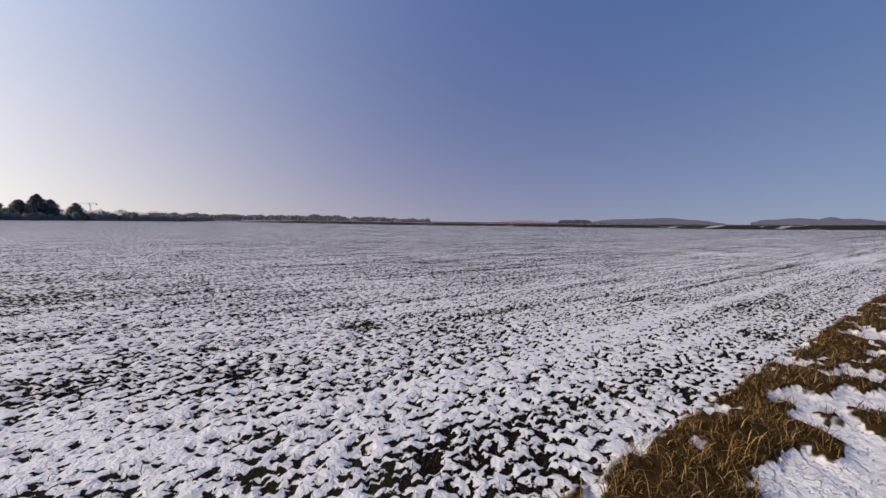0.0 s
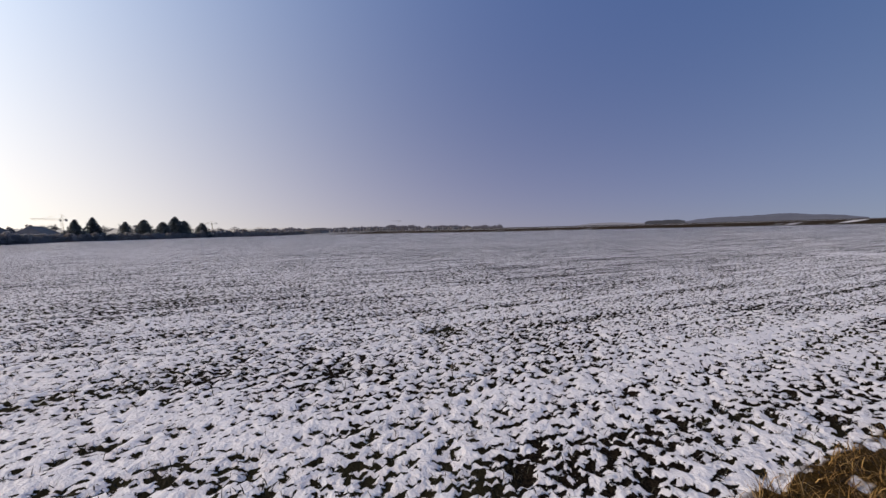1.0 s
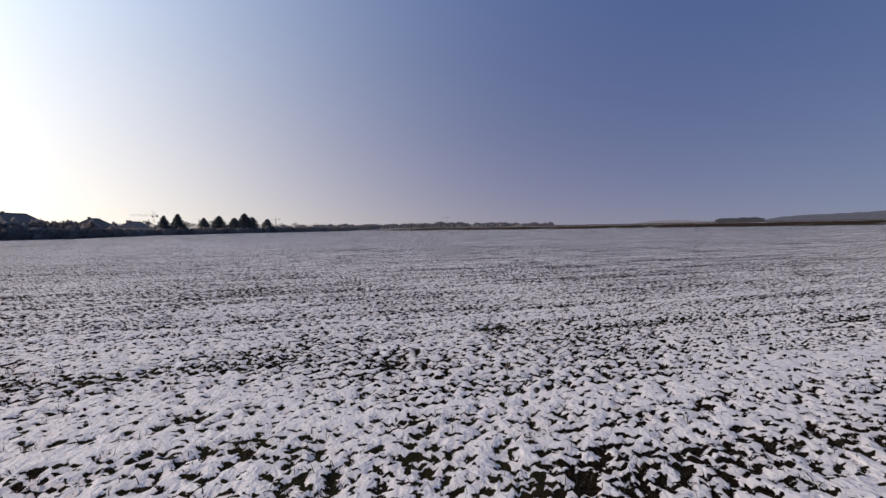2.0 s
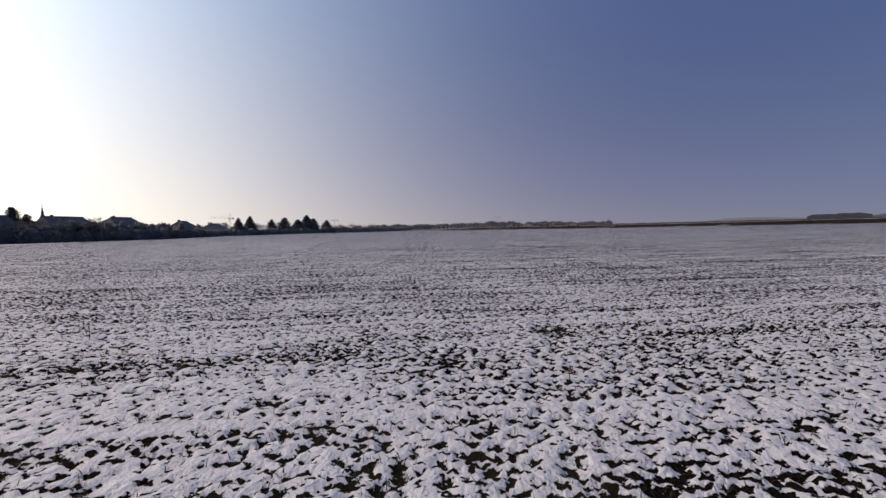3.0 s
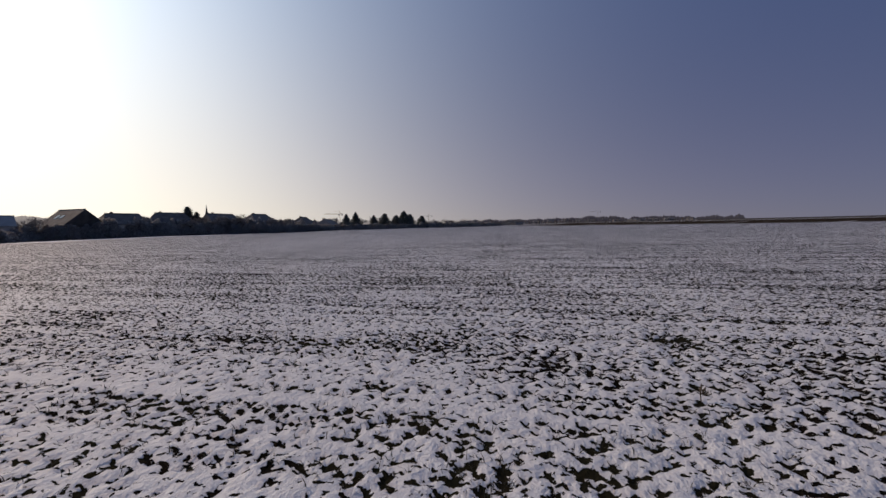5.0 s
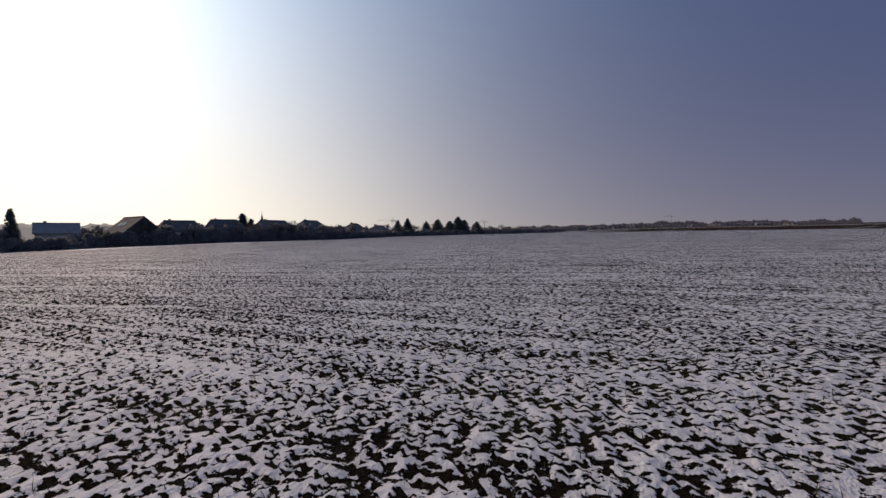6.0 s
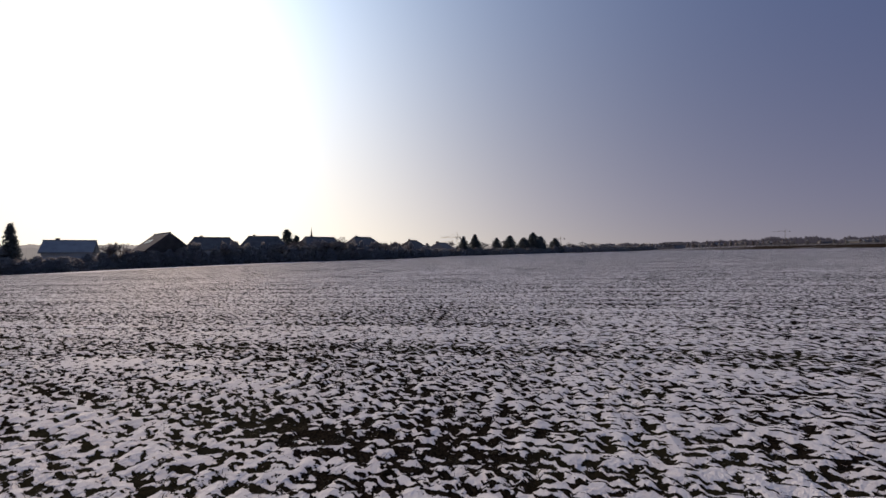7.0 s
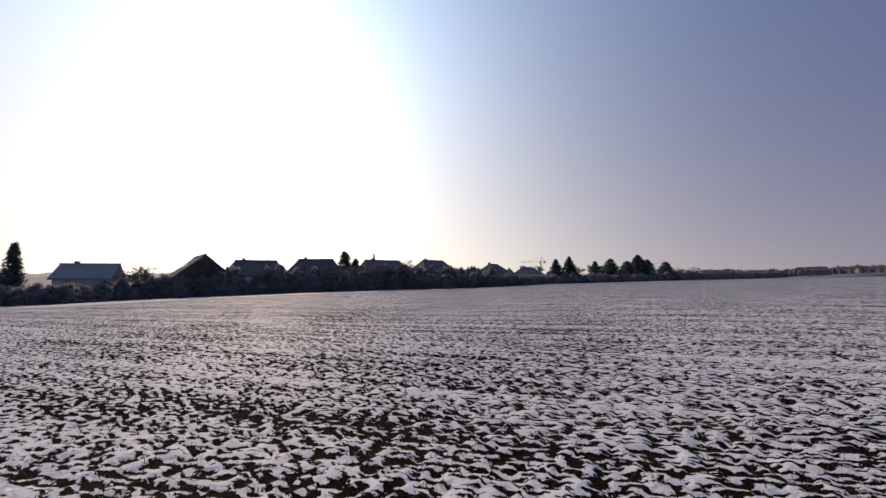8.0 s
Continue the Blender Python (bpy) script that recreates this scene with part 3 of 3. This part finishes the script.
for n, (x, y, top, spread) in enumerate((
        (-124.5, 46.6, 7.6, 1.1), (-124.0, 43.0, 6.9, 1.1), (-124.2, 49.5, 6.6, 1.1), (-121.5, 31.0, 6.1, 1.1), (-121.8, 34.5, 5.6, 1.1), (-126.5, 60.0, 6.2, 1.1), (-119.5, 22.5, 4.9, 1.1), (-132.1, 66.9, 6.2, 0.9), (-117.9, 4.8, 5.2, 1.0), (-124.0, 26.0, 5.9, 0.9), (-124.5, 37.0, 6.0, 0.9),
        (-127.0, 51.2, 6.4, 0.9), (-128.5, 64.0, 5.8, 0.9), (-136.0, 93.0, 6.4, 0.9), (-142.0, 112.0, 7.8, 1.0), (-147.0, 124.0, 8.6, 1.0), (-152.0, 134.0, 8.4, 1.0),
        (-163.0, 215.0, 7.0, 1.0), (-176.0, 250.0, 7.5, 1.0), (-178.0, 268.0, 6.5, 1.0), (-184.0, 290.0, 7.5, 1.0), (-188.0, 320.0, 7.5, 1.0), (-157.0, 190.0, 6.5, 1.0), (-186.0, 350.0, 8.0, 1.0),
        (-160.0, 178.0, 7.2, 1.0), (-166.0, 198.0, 7.6, 1.0), (-172.0, 222.0, 8.0, 1.0), (-126.0, 15.8, 5.4, 0.9), (-125.5, 40.5, 5.6, 0.9))):
    z = stand(x, y)
    plant("bare_tree", bare_tree(70 + n, (top - z) * 1.35, spread), pose(x, y, z, 0, 0, 40 * n), "leafless tree with a fine rounded crown of twigs", "tree", "bare trees of the village")

BUSHES = [bush(90 + n, 3.4, 2.6, (M_HEDGE, M_TWIG, M_HEDGE, M_HEDGE)[n]) for n in range(4)]
rng = np.random.default_rng(5)


def hedge(x0, y0, x1, y1, spacing, tall, label, group):
    length = math.hypot(x1 - x0, y1 - y0)
    for n in range(int(length / spacing) + 1):
        f = n * spacing / length
        x, y = x0 + (x1 - x0) * f + rng.normal() * 0.4, y0 + (y1 - y0) * f + rng.normal() * 0.3
        s = tall * rng.uniform(0.8, 1.15)
        m = pose(x, y, stand(x, y), 0, 0, rng.uniform(0, 360))
        ob = plant("bush", BUSHES[rng.integers(4)], m, label, "bush", group)
        ob.scale = (rng.uniform(0.9, 1.2), rng.uniform(0.9, 1.2), s / 2.6)


hedge(-107.5, -18.0, -110.3, 1.6, 1.0, 2.2, "dense dark hedge bush at the edge of the field", "hedge by the pale house")
hedge(-111.0, -10.5, -112.0, -6.0, 1.4, 3.6, "tall dark evergreen bush beside a slender conifer", "hedge by the pale house")
hedge(-112.5, -4.0, -113.0, 1.0, 1.6, 1.9, "dense dark hedge bush at the edge of the field", "hedge by the pale house")
hedge(-116.5, 3.2, -123.0, 44.6, 1.2, 2.8, "dark garden hedge bush along the snowy field", "garden hedge")
hedge(-119.0, 14.5, -124.8, 44.0, 1.6, 4.0, "bare brown garden shrub in front of a house", "garden shrubs")
hedge(-123.0, 44.6, -123.6, 76.8, 1.3, 2.9, "dark garden hedge bush along the snowy field", "garden hedge")
hedge(-125.5, 46.0, -126.5, 72.0, 1.6, 4.2, "bare brown garden shrub in front of a house", "garden shrubs")
hedge(-123.6, 76.8, -127.5, 92.0, 1.4, 2.2, "dark garden hedge bush along the snowy field", "garden hedge")
hedge(-127.5, 92.0, -147.5, 163.0, 1.7, 2.2, "low dark hedge bush under conifers", "hedge under the conifers")
hedge(-147.5, 163.0, -174.0, 268.0, 2.2, 3.4, "bare brown hedge bush at the far field edge", "far hedge")
hedge(-176.0, 268.0, -186.0, 335.0, 3.0, 3.2, "bare brown hedge bush at the far field edge", "far hedge")
hedge(-126.5, 2.0, -130.0, 30.0, 2.6, 4.0, "tall bare garden shrub behind the houses", "shrubs behind the houses")
hedge(-130.0, 30.0, -138.0, 90.0, 2.6, 4.4, "tall bare garden shrub behind the houses", "shrubs behind the houses")
hedge(-112.8, 0.6, -115.4, 3.6, 1.2, 2.2, "dense dark hedge bush at the edge of the field", "hedge by the pale house")
hedge(-116.6, 6.5, -118.4, 15.5, 1.5, 3.3, "bare brown garden shrub in front of a house", "garden shrubs")


# ---- grass and crop ----
def tri_mesh(name, verts, faces, material):
    me = bpy.data.meshes.new(name)
    me.vertices.add(len(verts))
    me.vertices.foreach_set("co", np.asarray(verts, np.float32).ravel())
    me.loops.add(faces.size)
    me.loops.foreach_set("vertex_index", faces.astype(np.int32).ravel())
    me.polygons.add(len(faces))
    me.polygons.foreach_set("loop_start", np.arange(0, faces.size, 3, dtype=np.int32))
    me.materials.append(material)
    me.update(calc_edges=True)
    return me


def blades(name, rng, x, y, length, width, lean, material):
    """Bent blades: two segments and a tip each."""
    n = len(x)
    z = heights(x, y) - 0.01
    a = rng.uniform(0, 2 * np.pi, n)
    tip = np.stack([np.cos(a), np.sin(a)], 1)
    side = np.stack([-np.sin(a), np.cos(a), np.zeros(n)], 1) * (width * rng.uniform(0.6, 1.3, n))[:, None]
    size = length * rng.uniform(0.5, 1.3, n)
    bend = lean * rng.uniform(0.4, 1.2, n)
    root = np.stack([x, y, z], 1)
    mid = root + np.concatenate([tip * (size * 0.45 * np.sin(bend * 0.6))[:, None], (size * 0.45 * np.cos(bend * 0.6))[:, None]], 1)
    end = mid + np.concatenate([tip * (size * 0.55 * np.sin(bend * 1.3))[:, None], (size * 0.55 * np.cos(bend * 1.3))[:, None]], 1)
    verts = np.stack([root - side, root + side, mid - side * 0.8, mid + side * 0.8, end], 1).reshape(-1, 3)
    k = np.arange(n)[:, None] * 5
    faces = np.concatenate([k + [0, 1, 3], k + [0, 3, 2], k + [2, 3, 4]], 0)
    return tri_mesh(name, verts, faces, material)


rng = np.random.default_rng(11)
n = 330000
f, d = rng.uniform(-3, 24, n) , rng.uniform(-0.6, 4.0, n)
gx = EDGE_AT.x - EDGE_IN.y * f + EDGE_IN.x * d
gy = EDGE_AT.y + EDGE_IN.x * f + EDGE_IN.y * d
_, _, verge, bare, _ = field_parts(gx, gy)
tuft = step(fractal(gx, gy, 6.5, 2, 0.6), 0.42, 0.56)
keep = (verge * bare * (0.25 + 0.75 * tuft) > rng.uniform(0.15, 0.9, n)) & (rng.random(n) < np.minimum(1, 5.0 / (0.5 + np.hypot(gx, gy)))) & (np.hypot(gx, gy) > 0.6)
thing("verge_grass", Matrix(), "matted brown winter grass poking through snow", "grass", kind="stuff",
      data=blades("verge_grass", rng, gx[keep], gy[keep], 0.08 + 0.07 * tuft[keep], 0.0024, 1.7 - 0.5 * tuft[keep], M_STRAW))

# round the start, further over the field, and along the way ahead
gx, gy = [], []
for n, f, d in ((34000, (-7, 9), (-5, 14)), (26000, (6, 30), (-14, 24)), (44000, (9, 68), (-9, 9))):
    f, d = rng.uniform(*f, n), rng.uniform(*d, n)
    gx.append(f * AHEAD.x + d * ASIDE.x)
    gy.append(f * AHEAD.y + d * ASIDE.y)
gx, gy = np.concatenate(gx), np.concatenate(gy)
_, snow, verge, _, _ = field_parts(gx, gy)
keep = (snow < 0.3) & (verge < 0.2)
gx, gy = np.repeat(gx[keep], 5), np.repeat(gy[keep], 5)
gx, gy = gx + rng.normal(size=len(gx)) * 0.03, gy + rng.normal(size=len(gx)) * 0.03
thing("crop_tufts", Matrix(), "dark frosted winter crop tufts between snow", "crop", kind="stuff",
      data=blades("crop_tufts", rng, gx, gy, 0.07, 0.003, 1.2, M_GREEN))


# ---- distance ----
def polar(bearing, r):
    return -math.sin(radians(bearing)) * r, math.cos(radians(bearing)) * r


def ridge(name, label, r, deep, tops, lumps, material, seed):
    """A wooded rise: bearing and angle of its skyline, at a distance."""
    b0, b1 = tops[0][0], tops[-1][0]
    n = int(abs(b1 - b0) * 14)
    bs = np.linspace(b0, b1, n)
    el = np.interp(bs, [t[0] for t in tops], [t[1] for t in tops]) if b1 > b0 else np.interp(-bs, [-t[0] for t in tops], [t[1] for t in tops])
    rng = np.random.default_rng(seed)
    wave = lumps * (rng.normal(size=n) * 0.35 + np.convolve(rng.normal(size=n + 8), np.ones(9) / 4, "valid"))
    verts, faces = [], []
    rows = ((-0.5, 0.0), (-0.42, 0.75), (-0.15, 0.97), (0.1, 1.0), (0.5, 0.0))
    for i, b in enumerate(bs):
        for off, f in rows:
            x, y = polar(b, r + off * deep)
            low = lie(x, y) - 1.0
            top = 1.57 + r * math.tan(radians(el[i])) + wave[i]
            verts.append((x, y, low + max(top - low, 1.0) * f))
        if i:
            o = (i - 1) * 5
            faces += [(o + k, o + k + 1, o + k + 6, o + k + 5) for k in range(4)]
    return thing(name, Matrix(), label, "wood", "far woods", "structure", mesh(name, verts, faces, material))


# skyline ridges, each with the painted haze glow of its material
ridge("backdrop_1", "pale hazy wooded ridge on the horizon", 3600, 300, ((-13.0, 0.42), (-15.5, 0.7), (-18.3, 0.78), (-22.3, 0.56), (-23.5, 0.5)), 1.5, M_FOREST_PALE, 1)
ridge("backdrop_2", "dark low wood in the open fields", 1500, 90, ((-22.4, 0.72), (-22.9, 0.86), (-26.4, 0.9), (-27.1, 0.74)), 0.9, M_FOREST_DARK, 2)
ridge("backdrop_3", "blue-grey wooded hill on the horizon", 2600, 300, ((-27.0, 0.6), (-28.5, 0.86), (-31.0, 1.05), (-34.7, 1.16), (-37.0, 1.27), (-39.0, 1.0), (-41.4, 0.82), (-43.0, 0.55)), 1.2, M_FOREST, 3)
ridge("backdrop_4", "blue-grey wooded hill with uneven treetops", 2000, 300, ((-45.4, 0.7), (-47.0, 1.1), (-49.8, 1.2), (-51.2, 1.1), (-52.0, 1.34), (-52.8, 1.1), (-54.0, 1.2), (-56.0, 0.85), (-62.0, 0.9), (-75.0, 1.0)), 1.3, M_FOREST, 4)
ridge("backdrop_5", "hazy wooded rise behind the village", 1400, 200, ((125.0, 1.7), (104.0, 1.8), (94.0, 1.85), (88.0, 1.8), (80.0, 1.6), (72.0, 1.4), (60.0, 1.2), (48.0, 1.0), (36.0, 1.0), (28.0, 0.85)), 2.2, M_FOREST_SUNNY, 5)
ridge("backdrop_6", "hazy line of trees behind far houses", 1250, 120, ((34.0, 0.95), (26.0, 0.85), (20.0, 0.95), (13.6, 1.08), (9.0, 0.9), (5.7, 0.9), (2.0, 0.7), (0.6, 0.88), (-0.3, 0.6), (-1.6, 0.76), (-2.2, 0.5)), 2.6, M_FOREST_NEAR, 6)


def crane(x, y, top, jib_turn, jib, rear, label, size=1.0):
    z = lie(x, y) - 0.3
    ob = thing("tower_crane", pose(x, y, z, 0, 0, jib_turn), label, "crane", "tower cranes")
    ob.scale = (size, size, size)
    h = (top - z) / size

    def lattice(start, way, length, wide, up):
        side = Vector(way).cross(Vector(up)).normalized()
        up, way, start = Vector(up) * wide, Vector(way), Vector(start)
        out = []
        for a, b in ((-0.5, -0.5), (0.5, -0.5), (0.5, 0.5), (-0.5, 0.5)):
            c = start + side * a * wide + up * b
            out.append(tube([c, c + way * length], (0.12, 0.12), 4))
        steps = max(2, int(length / (wide * 1.3)))
        for n in range(steps):
            p, q = start + way * length * n / steps, start + way * length * (n + 1) / steps
            s = 1 if n % 2 else -1
            out.append(tube([p + side * s * 0.5 * wide - up * 0.5, q - side * s * 0.5 * wide - up * 0.5], (0.07, 0.07), 3))
            out.append(tube([p + side * s * 0.5 * wide + up * 0.5, q - side * s * 0.5 * wide + up * 0.5], (0.07, 0.07), 3))
        return joined(*out)

    part("mast", mesh("mast", *lattice((0, 0, 0), (0, 0, 1), h, 1.5, (0, 1, 0)), M_STEEL), ob)
    part("jib", mesh("jib", *lattice((0.8, 0, h - 1.5), (1, 0, 0), jib, 1.1, (0, 0, 1)), M_STEEL), ob)
    part("counter_jib", mesh("counter_jib", *lattice((-0.8, 0, h - 1.5), (-1, 0, 0), rear, 1.1, (0, 0, 1)), M_STEEL), ob)
    part("counterweight", mesh("counterweight", *box(-rear, 0, h - 2.4, 1.8, 1.4, 2.0, 0.1), M_RENDER_DARK), ob)
    part("cab", mesh("cab", *box(0.9, -1.3, h - 2.6, 1.6, 1.3, 1.9, 0.2), M_FRAME), ob)
    part("stay", mesh("stay", *joined(tube([(0, 0, h), (0, 0, h + 3.2)], (0.3, 0.1), 4), tube([(0, 0, h + 3.2), (jib * 0.7, 0, h - 0.9)], (0.05, 0.05), 3), tube([(0, 0, h + 3.2), (-rear, 0, h - 0.9)], (0.05, 0.05), 3)), M_STEEL), ob)
    return ob


x, y = polar(54.8, 200)
crane(x, y, 9.9, 235, 19.0, 3.0, "thin tower crane behind the village roofs", 0.4)
x, y = polar(40.8, 300)
crane(x, y, 11.3, 215, 12.0, 8.0, "tower crane behind the trees", 0.35)
x, y = polar(14.7, 1200)
crane(x, y, 41.0, 195, 22.0, 8.0, "tower crane on the far horizon")

x, y = polar(72.3, 150)
z = lie(x, y)
church = thing("chapel", pose(x, y, z, 0, 0, 70), "slender dark chapel spire above the roofs", "chapel", "")
part("tower", mesh("tower", *joined(box(0, 0, 3.2, 1.5, 1.5, 6.4, 0.05), box(0, 0, 6.4, 1.7, 1.7, 0.15, 0.05)), M_RENDER_DARK), church)
part("spire", mesh("spire", *tube([(0, 0, 6.4), (0, 0, 7.2), (0, 0, 10.2 - z)], (0.85, 0.42, 0.05), 8), M_TILE), church)
part("cross", mesh("cross", *joined(box(0, 0, 10.4 - z, 0.06, 0.06, 0.7), box(0, 0, 10.5 - z, 0.34, 0.06, 0.06)), M_STEEL), church)

x, y = polar(26.9, 420)
house("barn", x, y, 206, 19, 9, 5.6, 8.0, 2.4, M_RENDER_FAR, M_TILE, "long far barn with a dark roof and white front", 1, 0)
for n, (b, r, w) in enumerate(((23.6, 590, 14), (21.4, 720, 12), (19.4, 620, 11), (17.0, 760, 16), (12.2, 800, 13), (10.1, 760, 18), (7.6, 820, 15), (5.6, 840, 20), (3.3, 900, 14),
                               (34.8, 330, 10), (31.0, 380, 12), (37.5, 290, 9), (15.6, 700, 12), (8.8, 900, 12))):
    x, y = polar(b, r)
    z = lie(x, y)
    house("house", x, y, 180 + b + 25 * math.sin(n * 2.1), w, 8.5, z + 2.6, z + 5.0 + 0.8 * math.sin(n), (0.0, 1.6, 2.4)[n % 3], (M_RENDER_FAR, M_RENDER_FAR, M_RENDER_DARK)[n % 3], (M_TILE, M_TILE_GREY)[n % 2],
          ("small far white house on the horizon", "small far house with a grey roof", "small far brown house among trees")[n % 3], 1, 0)

# loose shrubs before the far houses
for (b0, r0), (b1, r1), apart in (((36.0, 300), (26.0, 430), 7.0), ((26.0, 430), (15.0, 610), 10.0), ((15.0, 610), (3.0, 720), 13.0)):
    hedge(*polar(b0, r0), *polar(b1, r1), apart, 4.2, "bare brown shrub before far houses", "shrubs before the far houses")


# ---- dry weeds ----
def dry_weed(x, y, tall, seed):
    rng = np.random.default_rng(seed)
    z = float(heights(np.array([x]), np.array([y]))[0]) - 0.01
    ob = thing("dry_weed", pose(x, y, z, 0, 0, 70 * seed), "dry brown weed stalk standing in the snowy field", "weed", "dry weeds in the field")
    lean = rng.normal(size=2) * 0.12 * tall
    spine = [(0, 0, 0), (lean[0] * 0.3, lean[1] * 0.3, tall * 0.5), (lean[0], lean[1], tall)]
    part("stalk", mesh("stalk", *tube(spine, (0.006, 0.005, 0.003), 5), M_WOOD), ob)
    for _ in range(5):
        f, a, reach = rng.uniform(0.35, 0.95), rng.uniform(0, 6.28), rng.uniform(0.15, 0.35) * tall
        root = Vector(spine[1]).lerp(Vector(spine[2]), max(0.0, f * 2 - 1)) if f > 0.5 else Vector(spine[0]).lerp(Vector(spine[1]), f * 2)
        tip = root + Vector((math.cos(a) * reach, math.sin(a) * reach, reach * rng.uniform(0.3, 1.0)))
        head = tube([tip, tip + Vector((0, 0, 0.02)), tip + Vector((0, 0, 0.035))], (0.004, 0.008, 0.002), 5)
        part("twig", mesh("twig", *joined(tube([root, tip], (0.003, 0.002), 4), head), M_WOOD), ob)


for x, y, tall, seed in ((-7.31, 2.62, 0.28, 1), (-53.59, 29.78, 0.26, 2), (-52.93, 39.26, 0.30, 3), (-55.12, 26.11, 0.20, 4), (-0.50, 3.73, 0.14, 5), (-54.56, 37.58, 0.25, 6), (-7.29, 1.47, 0.16, 7)):
    dry_weed(x, y, tall, seed)
